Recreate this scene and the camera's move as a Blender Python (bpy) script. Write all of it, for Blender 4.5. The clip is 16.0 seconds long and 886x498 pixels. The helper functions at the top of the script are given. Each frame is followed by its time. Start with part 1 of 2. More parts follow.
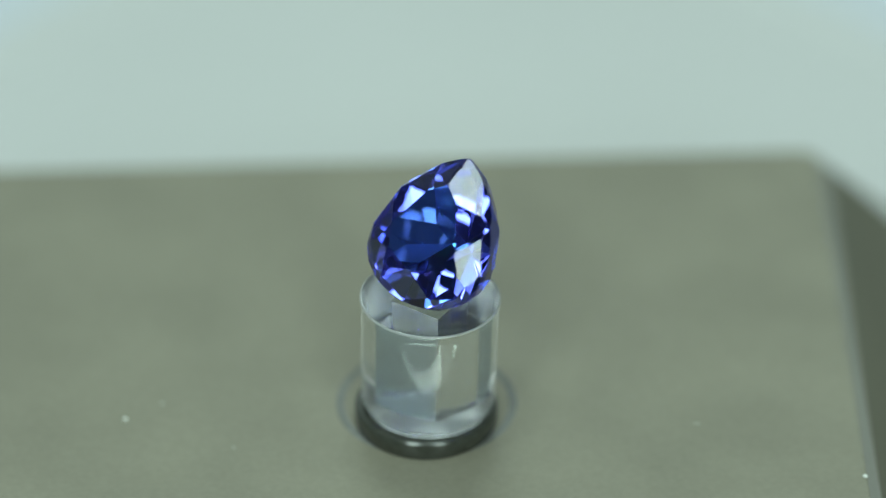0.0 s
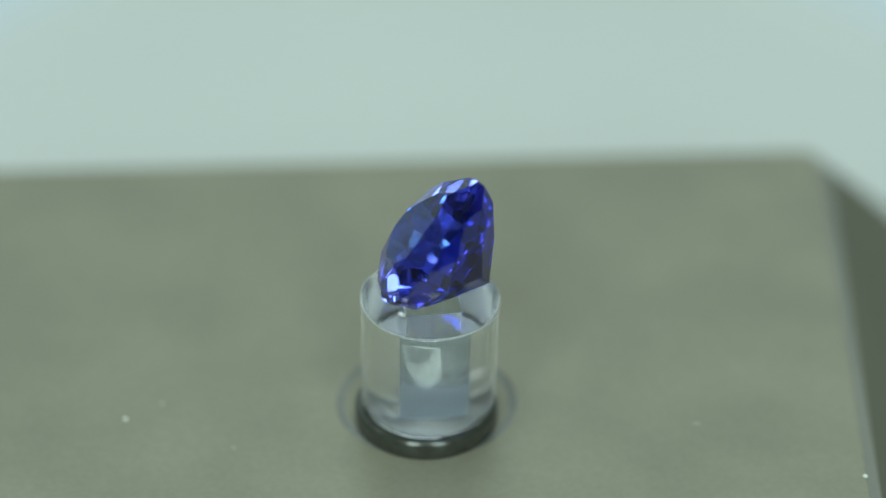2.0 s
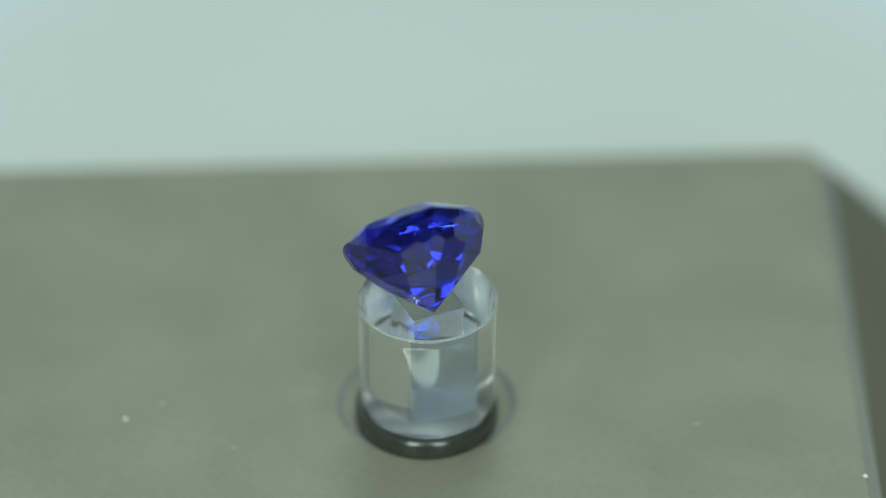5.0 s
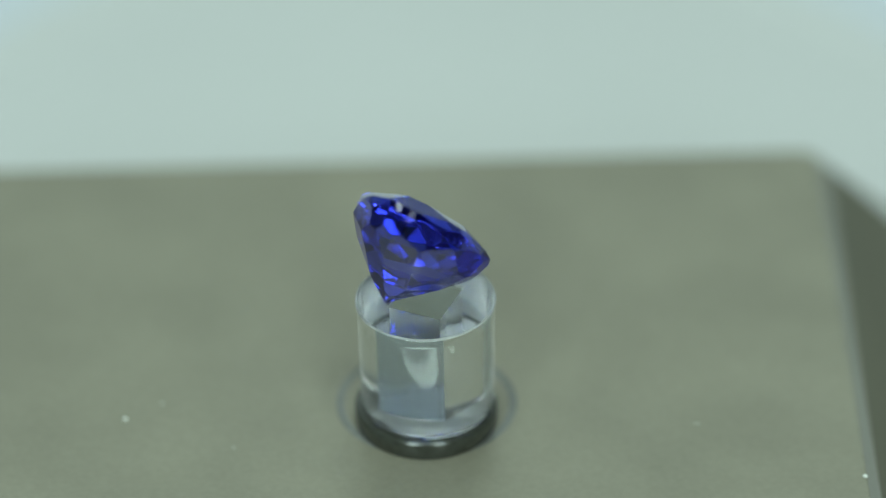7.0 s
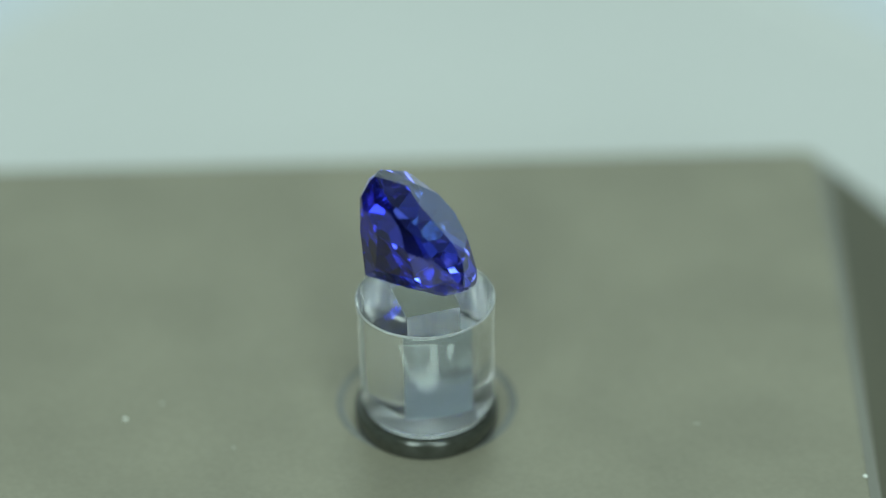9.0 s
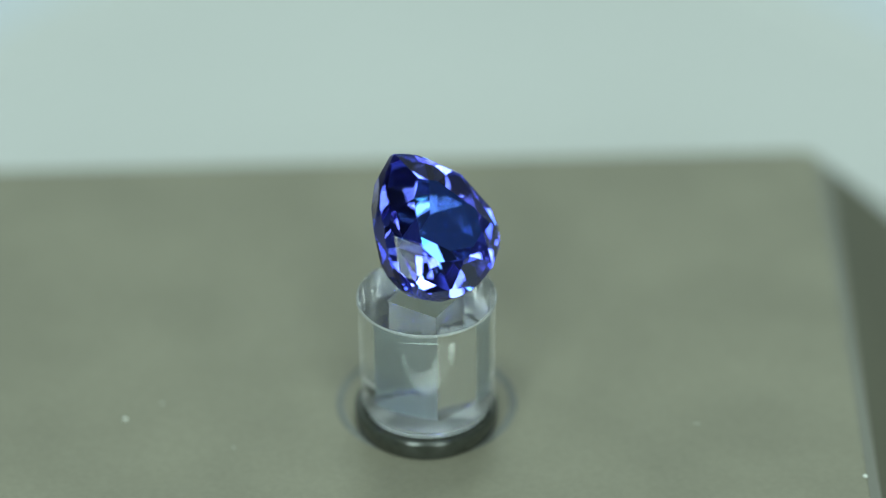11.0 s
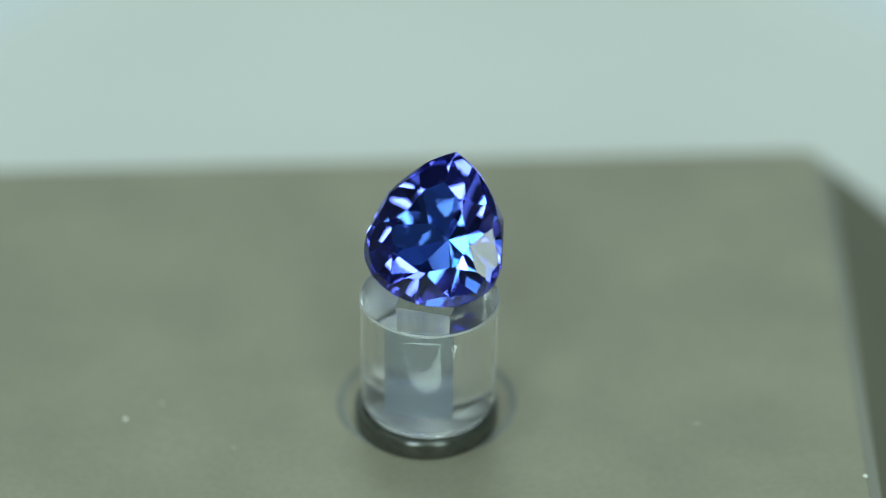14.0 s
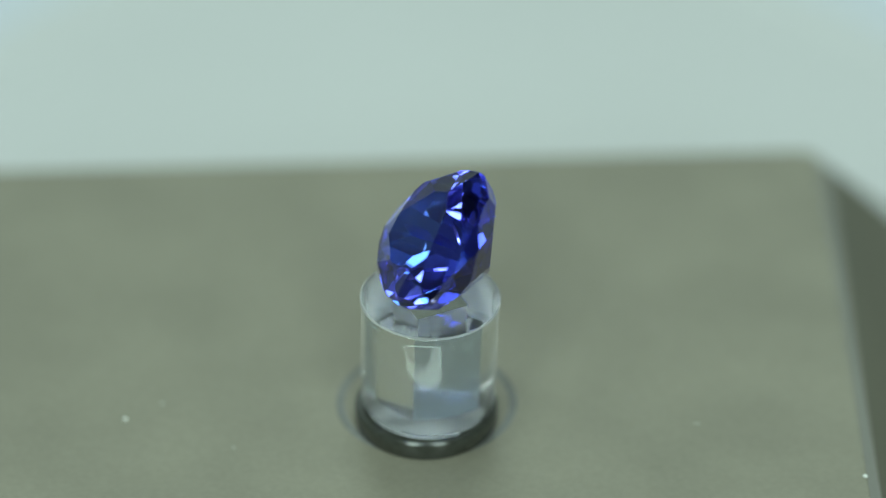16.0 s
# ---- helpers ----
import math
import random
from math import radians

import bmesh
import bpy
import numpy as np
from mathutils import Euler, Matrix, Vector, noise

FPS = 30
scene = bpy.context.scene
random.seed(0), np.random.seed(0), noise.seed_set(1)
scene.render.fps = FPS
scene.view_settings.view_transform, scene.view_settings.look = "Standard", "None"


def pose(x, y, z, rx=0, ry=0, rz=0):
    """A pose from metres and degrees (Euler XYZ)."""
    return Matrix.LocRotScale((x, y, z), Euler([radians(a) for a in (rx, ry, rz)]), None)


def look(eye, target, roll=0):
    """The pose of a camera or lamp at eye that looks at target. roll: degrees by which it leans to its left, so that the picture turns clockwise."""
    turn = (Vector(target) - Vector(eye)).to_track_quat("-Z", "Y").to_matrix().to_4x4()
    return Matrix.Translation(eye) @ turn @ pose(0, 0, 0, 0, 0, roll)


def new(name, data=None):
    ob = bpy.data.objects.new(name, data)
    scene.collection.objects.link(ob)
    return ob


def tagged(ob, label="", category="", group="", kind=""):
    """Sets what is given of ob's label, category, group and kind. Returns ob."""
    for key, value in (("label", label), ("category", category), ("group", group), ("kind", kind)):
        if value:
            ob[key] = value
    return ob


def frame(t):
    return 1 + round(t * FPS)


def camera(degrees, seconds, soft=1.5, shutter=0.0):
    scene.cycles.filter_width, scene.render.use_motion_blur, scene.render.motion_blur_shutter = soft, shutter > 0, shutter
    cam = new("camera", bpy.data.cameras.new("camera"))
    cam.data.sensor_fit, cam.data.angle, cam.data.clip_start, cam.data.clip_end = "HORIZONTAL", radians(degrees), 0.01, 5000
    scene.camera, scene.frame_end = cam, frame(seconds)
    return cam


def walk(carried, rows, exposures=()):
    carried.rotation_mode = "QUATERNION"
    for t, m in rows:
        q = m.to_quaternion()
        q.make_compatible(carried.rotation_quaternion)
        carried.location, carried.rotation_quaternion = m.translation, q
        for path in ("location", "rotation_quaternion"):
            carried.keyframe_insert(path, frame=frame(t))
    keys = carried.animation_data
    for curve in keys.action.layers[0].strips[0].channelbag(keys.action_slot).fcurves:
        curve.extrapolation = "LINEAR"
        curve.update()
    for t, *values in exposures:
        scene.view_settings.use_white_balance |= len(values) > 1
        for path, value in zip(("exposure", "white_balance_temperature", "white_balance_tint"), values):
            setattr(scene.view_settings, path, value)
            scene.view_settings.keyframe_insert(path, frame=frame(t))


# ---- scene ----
MM = 0.001
# The turning things go round the upright axis at x = y = 0, clockwise seen from above.
RATE, FRONT = 24.372, 13.2


def turned(t):
    return pose(0, 0, 0, 0, 0, -RATE * (t - FRONT))


# ---- camera ----
cam = camera(10.18, 16.0, soft=1.05)
cam.data.dof.use_dof = True
cam.data.dof.focus_distance = 0.349
cam.data.dof.aperture_fstop = 10.0
STAND = pose(1.08 * MM, -285.43 * MM, 206.01 * MM, 90 - 35.27, 0, 0)
walk(cam, [(0.0, STAND), (16.0, STAND)], [(0.0, 0.0), (16.0, 0.0)])

# ---- light ----
scene.cycles.max_bounces = 18
scene.cycles.transmission_bounces = 18
scene.cycles.glossy_bounces = 24
scene.cycles.diffuse_bounces = 6
world = bpy.data.worlds.new("world")
scene.world = world
world.use_nodes = True
world.node_tree.nodes["Background"].inputs["Color"].default_value = (0.8, 1.0, 0.9, 1)
world.node_tree.nodes["Background"].inputs["Strength"].default_value = 0.05


def panel_lamp(name, eye, target, wide, high, watts, colour=(0.77, 1.0, 0.93)):
    data = bpy.data.lights.new(name, "AREA")
    data.shape, data.size, data.size_y, data.energy, data.color = "RECTANGLE", wide, high, watts, colour
    ob = new(name, data)
    ob.matrix_world = look(eye, target)
    return ob


panel_lamp("front_lamp", (-0.137, -0.325, 0.315), (0, 0, 0), 0.115, 0.25, 0.74)
panel_lamp("front_lamp", (0.140, -0.362, 0.234), (0, 0, 0), 0.13, 0.13, 0.36)
panel_lamp("high_lamp", (0.094, -0.246, 0.388), (0, 0, 0), 0.13, 0.15, 0.33)
panel_lamp("overhead_lamp", (-0.07, 0.0, 0.55), (-0.03, 0, 0), 0.16, 0.13, 0.46)
panel_lamp("spot_lamp", (-0.085, -0.06, 0.50), (0, 0.01, 0), 0.045, 0.045, 0.30)
panel_lamp("spot_lamp", (0.08, -0.07, 0.50), (0, 0.01, 0), 0.045, 0.045, 0.34)
panel_lamp("back_lamp", (0.012, 0.20, 0.46), (0, 0.0, 0), 0.12, 0.09, 0.62)
# Unseen low lamps, added so that the pavilion facets reflect something bright.
panel_lamp("facet_fill_lamp", (-0.004, -0.0158, -0.0150), (0, 0, 0.003), 0.020, 0.0026, 0.00075)
panel_lamp("facet_fill_lamp", (0.0150, -0.0158, -0.0150), (0, 0, 0.003), 0.007, 0.0026, 0.0003)


# ---- materials ----
def material(name, base, rough, metal=0.0, fine=0.0, fine_size=2000.0, bump=0.0, mottle=0.0, mottle_size=60.0,
             through_light=0.0, ior=1.5, coat=0.0, specular=0.5):
    """A node material with grain at two scales, both in metres of the place."""
    m = bpy.data.materials.new(name)
    m.use_nodes = True
    nt = m.node_tree
    bsdf = nt.nodes["Principled BSDF"]
    bsdf.inputs["Base Color"].default_value = (*base, 1)
    bsdf.inputs["Roughness"].default_value = rough
    bsdf.inputs["Metallic"].default_value = metal
    bsdf.inputs["IOR"].default_value = ior
    bsdf.inputs["Transmission Weight"].default_value = through_light
    bsdf.inputs["Coat Weight"].default_value = coat
    bsdf.inputs["Specular IOR Level"].default_value = specular
    if fine or mottle or bump:
        co = nt.nodes.new("ShaderNodeTexCoord")
        small = nt.nodes.new("ShaderNodeTexNoise")
        small.inputs["Scale"].default_value, small.inputs["Detail"].default_value = fine_size, 4
        large = nt.nodes.new("ShaderNodeTexNoise")
        large.inputs["Scale"].default_value, large.inputs["Detail"].default_value = mottle_size, 3
        for n in (small, large):
            nt.links.new(co.outputs["Object"], n.inputs["Vector"])
        if fine or mottle:
            value = None
            for n, amount in ((small, fine), (large, mottle)):
                mr = nt.nodes.new("ShaderNodeMapRange")
                mr.inputs["From Min"].default_value, mr.inputs["From Max"].default_value = 0.3, 0.7
                mr.inputs["To Min"].default_value, mr.inputs["To Max"].default_value = 1 - amount, 1 + amount
                nt.links.new(n.outputs["Fac"], mr.inputs["Value"])
                if value is None:
                    value = mr.outputs["Result"]
                else:
                    mul = nt.nodes.new("ShaderNodeMath")
                    mul.operation = "MULTIPLY"
                    nt.links.new(value, mul.inputs[0])
                    nt.links.new(mr.outputs["Result"], mul.inputs[1])
                    value = mul.outputs[0]
            tint = nt.nodes.new("ShaderNodeVectorMath")
            tint.operation = "SCALE"
            tint.inputs[0].default_value = base
            nt.links.new(value, tint.inputs["Scale"])
            nt.links.new(tint.outputs[0], bsdf.inputs["Base Color"])
        if bump:
            b = nt.nodes.new("ShaderNodeBump")
            b.inputs["Strength"].default_value, b.inputs["Distance"].default_value = bump, 0.0001
            nt.links.new(small.outputs["Fac"], b.inputs["Height"])
            nt.links.new(b.outputs["Normal"], bsdf.inputs["Normal"])
    return m


GEM = material("blue_gem_crown", (0.16, 0.22, 1.0), 0.0, through_light=1.0, ior=1.70)
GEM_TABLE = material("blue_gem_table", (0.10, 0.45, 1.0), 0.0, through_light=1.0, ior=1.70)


def gem_back(name, through_colour, gloss_colour, ior):
    """Pavilion facets: clear refraction outwards, and a mirror tinted by the depth of the stone inwards."""
    m = bpy.data.materials.new(name)
    m.use_nodes = True
    nt = m.node_tree
    nt.nodes.remove(nt.nodes["Principled BSDF"])
    clear, gloss = nt.nodes.new("ShaderNodeBsdfRefraction"), nt.nodes.new("ShaderNodeBsdfAnisotropic")
    fresnel, mix = nt.nodes.new("ShaderNodeFresnel"), nt.nodes.new("ShaderNodeMixShader")
    clear.inputs["Color"].default_value = (*through_colour, 1)
    gloss.inputs["Color"].default_value = (*gloss_colour, 1)
    for n in (clear, gloss):
        n.inputs["Roughness"].default_value = 0.0
    clear.inputs["IOR"].default_value = fresnel.inputs["IOR"].default_value = ior
    nt.links.new(fresnel.outputs[0], mix.inputs[0])
    nt.links.new(clear.outputs[0], mix.inputs[1])
    nt.links.new(gloss.outputs[0], mix.inputs[2])
    nt.links.new(mix.outputs[0], nt.nodes["Material Output"].inputs["Surface"])
    return m


GEM_LOW = gem_back("violet_gem_pavilion", (0.11, 0.14, 0.60), (0.92, 0.87, 0.985), 1.70)
EDGE = material("satin_acrylic_edge", (0.97, 0.985, 0.995), 0.25, through_light=0.7, ior=1.49)
ACRYLIC = material("clear_acrylic", (0.97, 0.985, 0.995), 0.0, through_light=0.945, ior=1.49)
BOARD = material("grey_satin_board", (0.240, 0.224, 0.172), 0.33, fine=0.05, mottle=0.08, mottle_size=110, bump=0.03, specular=0.42)
# Milled pocket walls; the blue-grey base also stands in for dark reflections.
SAWN_DIM = material("milled_dim_acrylic", (0.52, 0.61, 0.70), 0.12, through_light=1.0,  ior=1.49)
# The board's grey again, darkened for the shade on the sloping sides.
SHADED_SIDE = material("shaded_board_side", (0.155, 0.147, 0.102), 0.6, fine=0.05, mottle=0.06, mottle_size=70, bump=0.05, specular=0.2)
BLACK = material("black_plastic", (0.05, 0.053, 0.043), 0.13, fine=0.15, bump=0.05, specular=1.0)
PALE = material("white_laminate", (0.645, 0.675, 0.74), 0.35, fine=0.01, mottle=0.015, mottle_size=20)
DARKTOP = material("dark_laminate", (0.07, 0.07, 0.07), 0.4, fine=0.05, mottle=0.08, mottle_size=12)
DROP = material("white_backdrop_card", (0.60, 0.60, 0.605), 0.8, fine=0.02, fine_size=400, mottle=0.02, mottle_size=5)
TRAY = material("white_enamel", (0.61, 0.61, 0.61), 0.3, fine=0.01, mottle=0.015, mottle_size=30)
CLOTH = material("grey_cloth", (0.16, 0.16, 0.16), 0.8, fine=0.02, fine_size=300, mottle=0.02, mottle_size=3)
CEILPAINT = material("ceiling_paint", (0.42, 0.42, 0.42), 0.8, fine=0.02, fine_size=300, mottle=0.02, mottle_size=3)
DARKPAINT = material("grey_wall_paint", (0.45, 0.45, 0.45), 0.8, fine=0.05, fine_size=300, mottle=0.05, mottle_size=3)
FILM = material("white_film", (0.93, 0.93, 0.93), 0.5, fine=0.03, mottle=0.05, mottle_size=400)
# For the added ring that imitates a faint arc of light and shade.
HALO = material("halo_bead", (0.36, 0.36, 0.34), 0.12, through_light=0.5, ior=1.4, fine=0.1, mottle=0.3, mottle_size=300)
DUST = material("dust", (0.75, 0.75, 0.7), 0.9, fine=0.1)


def drawn(mat, strength, across, along):
    """Faint upright drawing marks of the extruded rod, as relief."""
    nt = mat.node_tree
    co, mp = nt.nodes.new("ShaderNodeTexCoord"), nt.nodes.new("ShaderNodeMapping")
    mp.inputs["Scale"].default_value = (across, across, along)
    tex, b = nt.nodes.new("ShaderNodeTexNoise"), nt.nodes.new("ShaderNodeBump")
    tex.inputs["Scale"].default_value, tex.inputs["Detail"].default_value = 1.0, 2
    b.inputs["Strength"].default_value, b.inputs["Distance"].default_value = strength, 0.0002
    nt.links.new(co.outputs["Object"], mp.inputs["Vector"])
    nt.links.new(mp.outputs["Vector"], tex.inputs["Vector"])
    nt.links.new(tex.outputs["Fac"], b.inputs["Height"])
    nt.links.new(b.outputs["Normal"], nt.nodes["Principled BSDF"].inputs["Normal"])


ACRYLIC.node_tree.nodes["Principled BSDF"].inputs["Sheen Weight"].default_value = 0.45
ACRYLIC.node_tree.nodes["Principled BSDF"].inputs["Sheen Roughness"].default_value = 0.25
drawn(ACRYLIC, 0.18, 700.0, 25.0)
drawn(SAWN_DIM, 0.7, 800.0, 12.0)


# ---- mesh helpers ----
def finish(bm, name, mat, smooth_below=None):
    me = bpy.data.meshes.new(name)
    bm.normal_update()
    bm.to_mesh(me)
    bm.free()
    me.materials.append(mat)
    if smooth_below is not None:
        me.polygons.foreach_set("use_smooth", [True] * len(me.polygons))
        me.set_sharp_from_angle(angle=radians(smooth_below))
    return me


def part(name, bm, mat, parent=None, label="", smooth_below=None):
    ob = new(name, finish(bm, name, mat, smooth_below))
    ob.parent = parent
    return tagged(ob, label=label)


def rings(loops, closed=False, cap_first=False, cap_last=False):
    """A skin over loops of equally many points."""
    bm = bmesh.new()
    vs = [[bm.verts.new(p) for p in loop] for loop in loops]
    n = len(vs[0])
    pairs = list(zip(vs, vs[1:])) + ([(vs[-1], vs[0])] if closed else [])
    for a, b in pairs:
        for i in range(n):
            bm.faces.new((a[i], a[(i + 1) % n], b[(i + 1) % n], b[i]))
    if cap_first:
        bm.faces.new(vs[0][::-1])
    if cap_last:
        bm.faces.new(vs[-1])
    bmesh.ops.recalc_face_normals(bm, faces=bm.faces)
    return bm


def circle(r, z, n=96, x=0.0, y=0.0):
    return [(x + r * math.cos(2 * math.pi * i / n), y + r * math.sin(2 * math.pi * i / n), z) for i in range(n)]


def slab(x0, x1, y0, y1, z0, z1):
    bm = bmesh.new()
    bmesh.ops.create_cube(bm, size=1)
    bmesh.ops.scale(bm, vec=(x1 - x0, y1 - y0, z1 - z0), verts=bm.verts)
    bmesh.ops.translate(bm, vec=((x0 + x1) / 2, (y0 + y1) / 2, (z0 + z1) / 2), verts=bm.verts)
    return bm


# ---- setting ----
BOARD_Z, TABLE_Z = -10.68 * MM, -30.0 * MM


def structure(name, bm, mat, label, smooth_below=None):
    ob = part(name, bm, mat, None, "", smooth_below)
    return tagged(ob, label=label, category="structure", kind="structure")


def make_setting():
    structure("table_surface", slab(-0.62, 0.62, -0.93, 0.95, TABLE_Z - 0.03, TABLE_Z - 0.4 * MM), DARKTOP, "dark grey laminate tabletop under white card")
    structure("white_card", slab(-0.30, 0.30, -0.20, 0.355, TABLE_Z - 0.4 * MM, TABLE_Z), PALE, "sheet of white card under the tray")
    structure("backdrop", slab(-0.59, 0.59, 0.36, 0.37, TABLE_Z - 0.4 * MM, 0.5), DROP, "plain white backdrop panel behind the tray")
    structure("wall_north", slab(-0.62, 0.62, 0.93, 0.95, TABLE_Z - 0.4 * MM, 1.2), CLOTH, "plain grey cloth wall")
    structure("wall_east", slab(0.6, 0.62, -0.9, 0.93, TABLE_Z - 0.4 * MM, 1.2), CLOTH, "plain grey cloth wall")
    structure("wall_west", slab(-0.62, -0.6, -0.9, 0.93, TABLE_Z - 0.4 * MM, 1.2), CLOTH, "plain grey cloth wall")
    structure("wall_south", slab(-0.62, 0.62, -0.93, -0.9, TABLE_Z - 0.4 * MM, 1.2), DARKPAINT, "plain grey painted wall")
    structure("ceiling", slab(-0.62, 0.62, -0.93, 0.95, 1.2, 1.23), CEILPAINT, "plain grey ceiling")


def oval(a, b, z, grow, n=128):
    pts = []
    for i in range(n):
        u = 2 * math.pi * i / n
        c, s = math.cos(u), math.sin(u)
        e = 1.0 if s >= 0 else 0.45
        x = math.copysign(abs(c) ** e, c) * (a + grow)
        y = math.copysign(abs(s) ** e, s) * (b + grow)
        pts.append((1.0 * MM + x, 25.0 * MM + y, z))
    return pts


def make_tray():
    t, rim = TABLE_Z, 1.6 * MM
    a, b = 56.2 * MM, 71.4 * MM
    tray = tagged(new("tray"), label="white enamel oval tray on a sheet of white card", category="tray")
    base = rings([oval(a, b, t, -2 * rim), oval(a, b, t + 1.5 * MM, -2 * rim)], cap_first=True, cap_last=True)
    part("base", base, TRAY, tray, "", 40)
    lip = rings([oval(a, b, t, -1.98 * rim), oval(a, b, t, 0), oval(a, b, t + 1.6 * MM, rim * 0.6), oval(a, b, t + 2.2 * MM, rim * 0.4),
                 oval(a, b, t + 2.3 * MM, 0), oval(a, b, t + 2.1 * MM, -rim * 0.6), oval(a, b, t + 1.55 * MM, -1.98 * rim)], closed=True)
    part("rim", lip, TRAY, tray, "", 60)
    return tray


def make_plinth():
    top = [(-37.0, 31.15), (29.87, 34.2), (31.16, -11.6), (-37.0, -11.6)]

    def loop(out, z, bevel):
        pts = []
        n = len(top)
        cx, cy = -3.0, 10.0
        for i, (x, y) in enumerate(top):
            sx, sy = math.copysign(1, x - cx), math.copysign(1, y - cy)
            px, py = x + sx * out, y + sy * out
            for k in range(5):
                u = k / 4
                # a small rounding at each corner
                a = top[i - 1]
                b = top[(i + 1) % n]
                va = Vector((a[0] - x, a[1] - y)).normalized() * bevel
                vb = Vector((b[0] - x, b[1] - y)).normalized() * bevel
                q = va * (1 - u) ** 2 + vb * u ** 2
                pts.append(((px + q.x) * MM, (py + q.y) * MM, z))
        return pts

    drop, thick = -(TABLE_Z + 1.5 * MM - BOARD_Z), 1.6 * MM
    plinth = tagged(new("display_plinth"), label="grey satin display plinth with sloping sides on a white tray", category="plinth")
    bm = rings([loop(0, BOARD_Z, 1.3), loop(0.12, BOARD_Z - 0.05 * MM, 1.3), loop(0.25, BOARD_Z - 0.22 * MM, 1.3),
                loop(0.25 + 0.69 * 1.4, BOARD_Z - thick, 1.3)], cap_first=True, cap_last=True)
    part("top_panel", bm, BOARD, plinth)
    high, low = loop(0.25 + 0.69 * 1.4, BOARD_Z - thick - 0.02 * MM, 1.3), loop(12.0, BOARD_Z - drop, 1.3)
    n = len(high)
    for side in range(4):
        run = [(5 * side + 2 + k) % n for k in range(6)]
        centre = Vector((-3 * MM, 10 * MM, 0))
        skin = [[Vector(high[i]) for i in run], [Vector(low[i]) for i in run]]
        inner = [[centre * 0.06 + p * 0.94 if k == 0 else Vector(((p.x - centre.x) * 0.94 + centre.x, (p.y - centre.y) * 0.94 + centre.y, p.z))
                  for p in row] for k, row in enumerate(skin)]
        for row, source in ((inner[0], skin[0]),):
            for p, q in zip(row, source):
                p.z = q.z
        bm = bmesh.new()
        v = [[bm.verts.new(p) for p in row] for row in (skin[0], skin[1], inner[1], inner[0])]
        m = len(run)
        for a, b in zip(v, v[1:] + v[:1]):
            for k in range(m - 1):
                bm.faces.new((a[k], a[k + 1], b[k + 1], b[k]))
        for k in (0, m - 1):
            bm.faces.new([row[k] for row in v])
        bmesh.ops.recalc_face_normals(bm, faces=bm.faces)
        part("side_panel", bm, SHADED_SIDE, plinth, "", 20)
    return plinth


# ---- pad, holder, gem ----
def make_disc():
    z0, z1, r = BOARD_Z, -9.28 * MM, 5.14 * MM
    prof = [(r - 0.10 * MM, z0), (r, z0 + 0.12 * MM), (r, z1 - 0.25 * MM), (r - 0.08 * MM, z1 - 0.08 * MM), (r - 0.22 * MM, z1), (r - 0.4 * MM, z1)]
    bm = rings([circle(a, z, x=-0.12 * MM) for a, z in prof], cap_first=True, cap_last=True)
    return tagged(part("round_pad", bm, BLACK, None, "", 50), label="round glossy black pad under a clear gem holder", category="pad")


def make_halo():
    """A flat clear ring on the plinth, standing in for shade round the pad."""
    mid, z = 6.25 * MM, BOARD_Z
    prof = [(-0.30, 0), (-0.24, 0.02), (0, 0.035), (0.24, 0.02), (0.30, 0)]
    bm = rings([circle(mid + a * MM, z + b * MM, x=-0.1 * MM, y=1.75 * MM) for a, b in prof], closed=True)
    return tagged(part("halo_ring", bm, HALO, None, "", 60), label="thin ring standing in for a faint arc of light and shade on the grey plinth", category="ring")


HOLDER_LOW = -9.215 * MM
LEAN = pose(0, 0, HOLDER_LOW, 0, 0, 62.7) @ pose(0, 0, 0, 0, 1.2, 0) @ pose(0, 0, 0, 0, 0, -62.7 + 5.1)


POCKET = 0.8


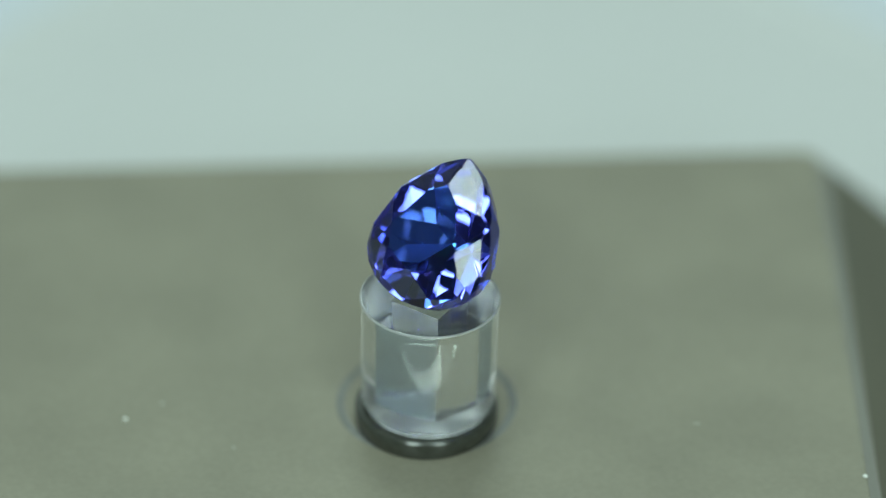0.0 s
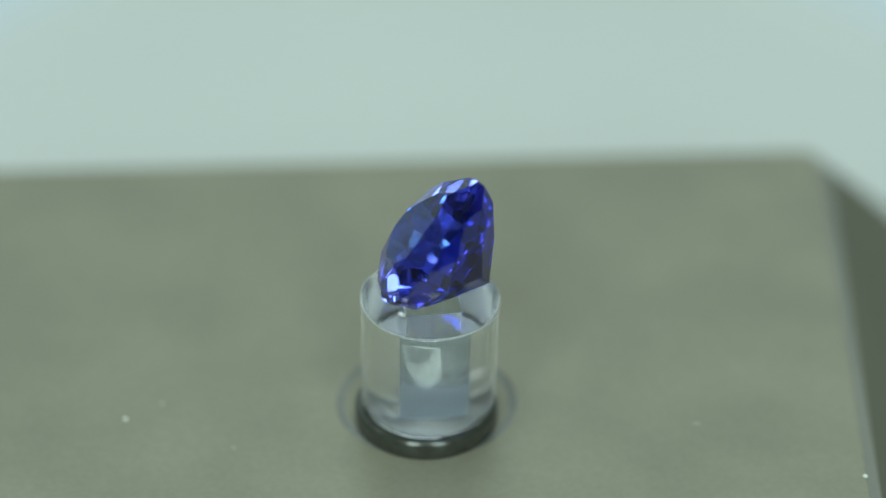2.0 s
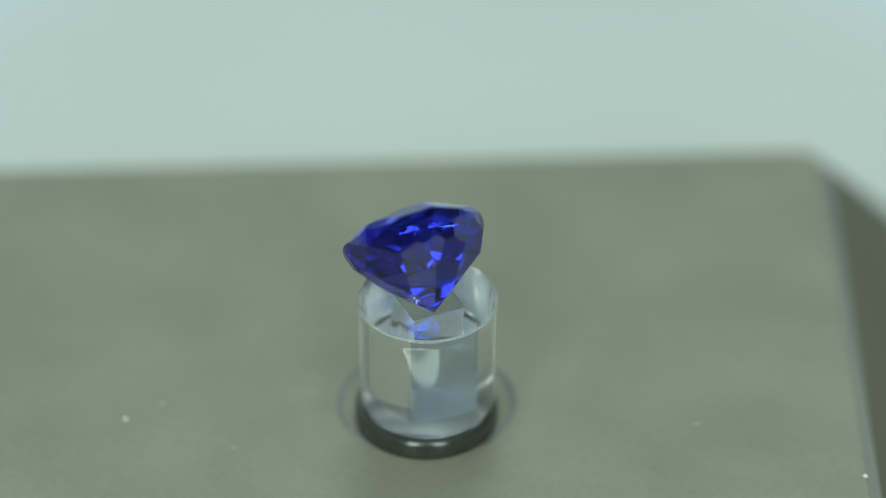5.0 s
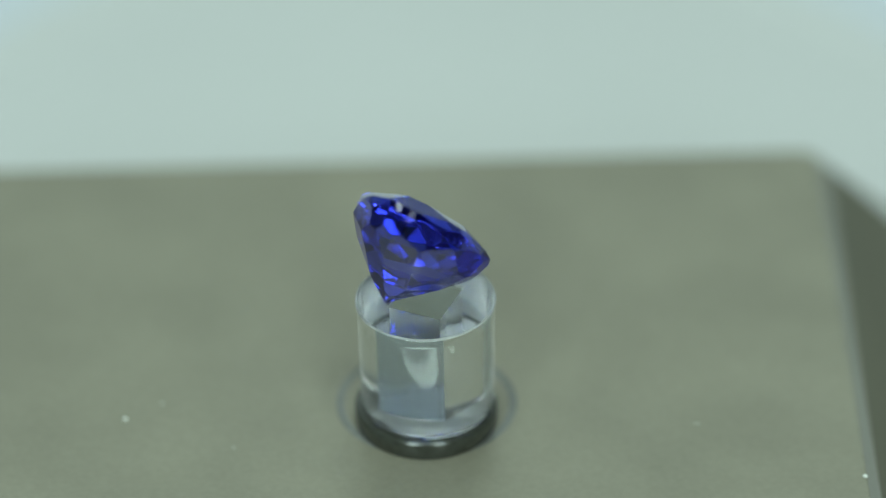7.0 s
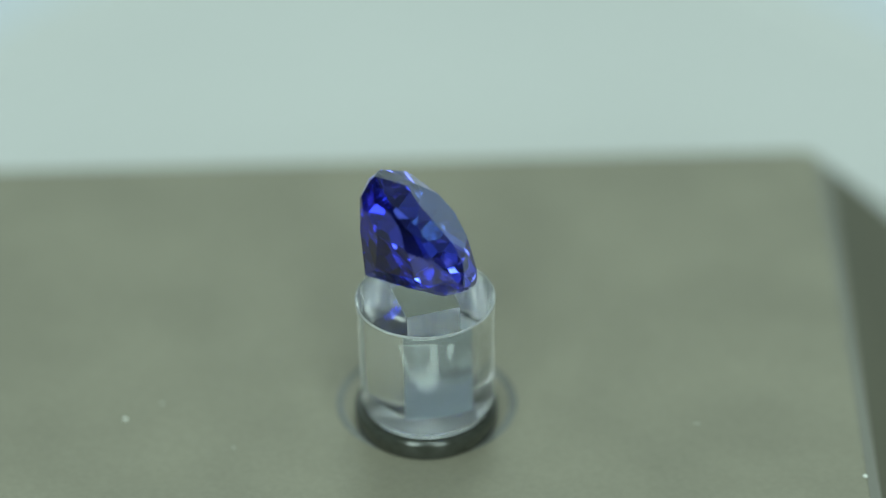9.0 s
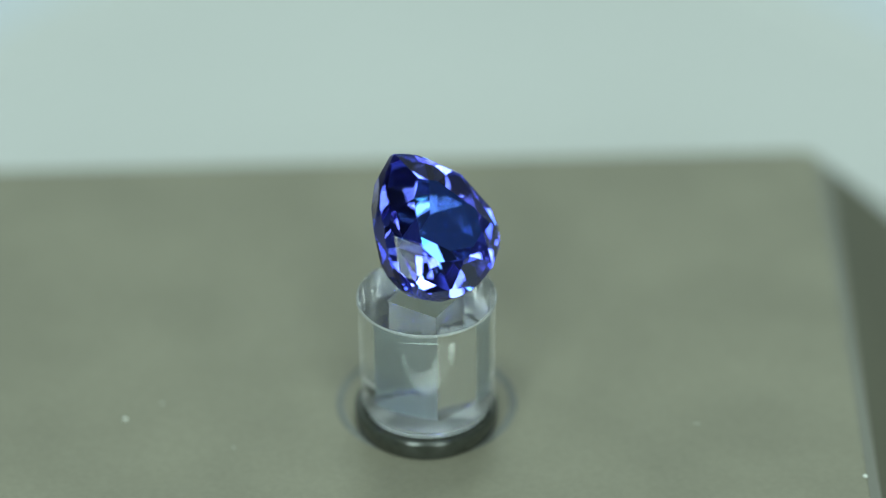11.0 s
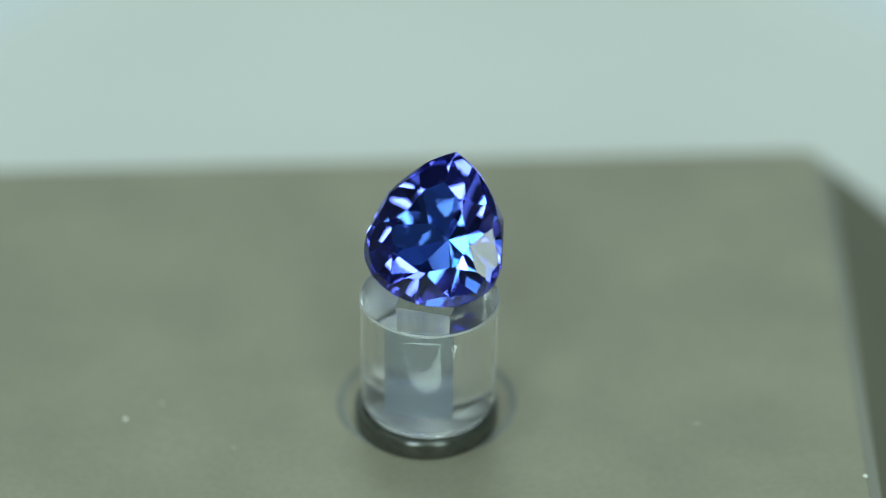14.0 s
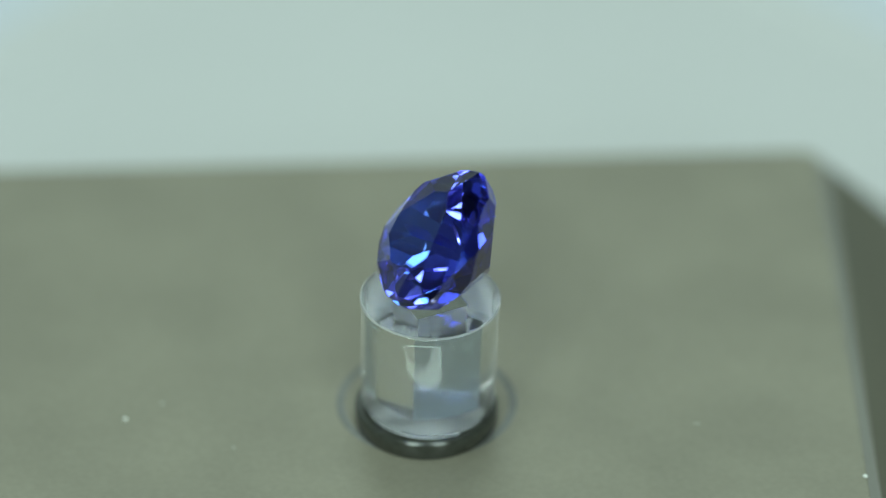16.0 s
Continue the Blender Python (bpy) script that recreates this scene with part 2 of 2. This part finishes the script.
def make_holder():
    h, a = 9.205 * MM, 1.95 * MM

    def square(side, z, n=96):
        pts = []
        for i in range(n):
            u = 2 * math.pi * i / n
            k = side / max(abs(math.cos(u)), abs(math.sin(u)))
            pts.append((k * math.cos(u), k * math.sin(u), z))
        return pts

    outer = [(4.22, 0), (4.36, 0.03), (4.55, 0.16), (4.68, 0.38), (4.735, 0.62), (4.745, 0.8), (4.86, 8.2), (4.90, 8.67), (4.99, 8.94), (5.00, 9.065), (4.97, 9.165), (4.89, 9.198), (4.84, 9.205), (4.78, 9.205)]
    loops = [circle(r * MM, z * MM) for r, z in outer]
    loops += [square(a + 0.08 * MM, h), square(a, h - 0.08 * MM), square(a, POCKET * MM)]
    bm = rings(loops, cap_first=True, cap_last=True)
    bm.normal_update()
    holder = tagged(new("gem_holder"), label="clear acrylic cylinder gem holder with a square pocket", category="gem holder")
    inner = a * 1.01

    def zone(f):
        mid = f.calc_center_median().z
        if all(max(abs(v.co.x), abs(v.co.y)) < inner for v in f.verts) and mid > 0.1 * MM:
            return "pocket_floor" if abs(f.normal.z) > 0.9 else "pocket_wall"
        if mid < 0.5 * MM and f.normal.z < -0.05:
            return "foot"
        if min(v.co.z for v in f.verts) > 9.0 * MM:
            return "top_face" if f.normal.z > 0.98 else "rim"
        return "cylinder"

    for name, mat in (("cylinder", ACRYLIC), ("top_face", ACRYLIC), ("rim", EDGE), ("foot", ACRYLIC), ("pocket_wall", SAWN_DIM), ("pocket_floor", EDGE)):
        piece = bm.copy()
        piece.normal_update()
        bmesh.ops.delete(piece, geom=[f for f in piece.faces if zone(f) != name], context="FACES")
        part(name, piece, mat, holder, "", 35)
    bm.free()
    foil = rings([circle(4.45 * MM, -0.06 * MM), circle(4.45 * MM, -0.01 * MM)], cap_first=True, cap_last=True)
    part("base_film", foil, FILM, holder, "thin white film under the cylinder", 35)
    return holder


def pear(w, h, b, n=20):
    """The girdle's outline: two arcs that meet in the tip, and a half ellipse below."""
    rho = (h * h + w * w) / (2 * w)
    top = math.asin(h / rho)
    right = [(w - rho + rho * math.cos(top * k / n), rho * math.sin(top * k / n)) for k in range(n + 1)]
    left = [(-x, y) for x, y in right[::-1]][1:]
    low = [(w * math.cos(math.pi + math.pi * k / (2 * n)), b * math.sin(math.pi + math.pi * k / (2 * n))) for k in range(1, 2 * n)]
    return right + left + low


def make_gem():
    """Cut like a stone: a pear-shaped blank, ground facet by facet. In millimetres, then scaled."""
    w, h, b, crown, girdle, deep = 5.06, 7.56, 3.44, 1.36, 0.24, 5.77
    line = pear(w, h, b)
    up, down = girdle / 2, -girdle / 2
    bm = rings([[(x, y, -deep) for x, y in line], [(x, y, crown) for x, y in line]], cap_first=True, cap_last=True)

    def grind(centre, azimuth, d0, z0, d1, z1):
        """One flat facet: at the height z0 it lies d0, at z1 d1 of the girdle's reach from the centre."""
        c, s = math.cos(radians(azimuth)), math.sin(radians(azimuth))
        reach = max((x - centre[0]) * c + (y - centre[1]) * s for x, y in line)
        across, rise = (d1 - d0) * reach, z1 - z0
        normal = Vector((c * rise, s * rise, -across)) * (1 if rise > 0 else -1)
        at = Vector((centre[0] + c * d0 * reach, centre[1] + s * d0 * reach, z0))
        cut = bmesh.ops.bisect_plane(bm, geom=bm.verts[:] + bm.edges[:] + bm.faces[:], dist=1e-5, plane_co=at, plane_no=normal.normalized(), clear_outer=True)
        edges = [e for e in cut["geom_cut"] if isinstance(e, bmesh.types.BMEdge)]
        if len(edges) > 2:
            bmesh.ops.edgenet_fill(bm, edges=edges)
        bmesh.ops.remove_doubles(bm, verts=bm.verts, dist=2e-4)

    mains = [55, 125, 180, 225, 270, 315, 360]
    pairs = [(a, b) for a, b in zip(mains[1:], mains[2:] + [mains[0] + 360])]
    top, low = (0.0, 1.75), (0.0, 1.63)
    table = 0.58
    for a in mains:
        grind(top, a, 1.07, up, table, crown)
    for a, b2 in pairs:
        half = radians((b2 - a) / 2)
        meet = (1.07 - 0.5 * (1.07 - table)) / math.cos(half)
        for k in (0.25, 0.75):
            grind(top, a + (b2 - a) * k, 1.0, up, meet * math.cos(half / 2), up + 0.5 * (crown - up))
        grind(top, (a + b2) / 2, meet, up + 0.5 * (crown - up), table * math.cos(half), crown)
    # pavilion: three tiers of facets, turned by half a step against one another
    ring = pairs + [(mains[0], mains[1])]
    mids = [(a + b2) / 2 for a, b2 in ring]
    for a in mains:
        grind(low, a, 0.50, -0.61 * deep, 0.0, -deep)
    for a in mids:
        grind(low, a, 0.91, -0.24 * deep, 0.50, -0.635 * deep)
    for a, b2 in ring:
        for k in (0.2, 0.8):
            grind(low, a + (b2 - a) * k, 1.0, down, 0.90, -0.25 * deep)
    bmesh.ops.dissolve_limit(bm, angle_limit=radians(0.4), verts=bm.verts, edges=bm.edges)
    bmesh.ops.recalc_face_normals(bm, faces=bm.faces)
    bmesh.ops.scale(bm, vec=(MM, MM, MM), verts=bm.verts)
    stone = tagged(new("gemstone"), label="faceted violet-blue pear-cut gemstone leaning on a clear holder", category="gemstone")
    bm.normal_update()
    thick = 0.5 * girdle * MM

    def zone(f):
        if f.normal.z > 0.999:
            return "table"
        if abs(f.normal.z) < 0.02 and abs(f.calc_center_median().z) < thick:
            return "girdle"
        return "crown" if f.calc_center_median().z > 0 else "pavilion"

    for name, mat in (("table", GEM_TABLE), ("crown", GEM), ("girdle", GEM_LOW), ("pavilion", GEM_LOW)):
        piece = bm.copy()
        piece.normal_update()
        bmesh.ops.delete(piece, geom=[f for f in piece.faces if zone(f) != name], context="FACES")
        part(name, piece, mat, stone)
    bm.free()
    return stone


GEM_SEAT = pose(0, 0, 0, 0, 0, -3.99) @ pose(0.793 * MM, -1.075 * MM, 4.352 * MM) @ pose(0, 0, 0, 90 - 41.04, 0, 0) @ pose(0, 0, 0, 0, 0, 1.33)

make_setting()
tray = make_tray()
plinth = make_plinth()
disc = make_disc()
halo = make_halo()
holder = make_holder()
gem = make_gem()


def make_dust():
    for x, y, r in ((-21.77, -0.37, 0.19), (31.0, -7.05, 0.2), (-19.2, 1.6, 0.08), (-13.9, -3.6, 0.07), (19.3, -0.8, 0.07)):
        bm = bmesh.new()
        bmesh.ops.create_icosphere(bm, subdivisions=2, radius=r * MM)
        for v in bm.verts:
            v.co *= 1 + 0.35 * noise.noise(v.co * 9000 + Vector((x, y, 0)))
            v.co.z *= 0.6
        ob = part("dust_speck", bm, DUST, None, "", 60)
        ob.location = (x * MM, y * MM, BOARD_Z + r * 0.45 * MM)
        tagged(ob, label="pale speck of dust on the grey plinth", category="dust", group="dust on the plinth")


make_dust()


def motions():
    times = [k * 0.25 for k in range(65)]
    walk(holder, [(t, turned(t) @ LEAN) for t in times])
    walk(gem, [(t, turned(t) @ GEM_SEAT) for t in times])


motions()
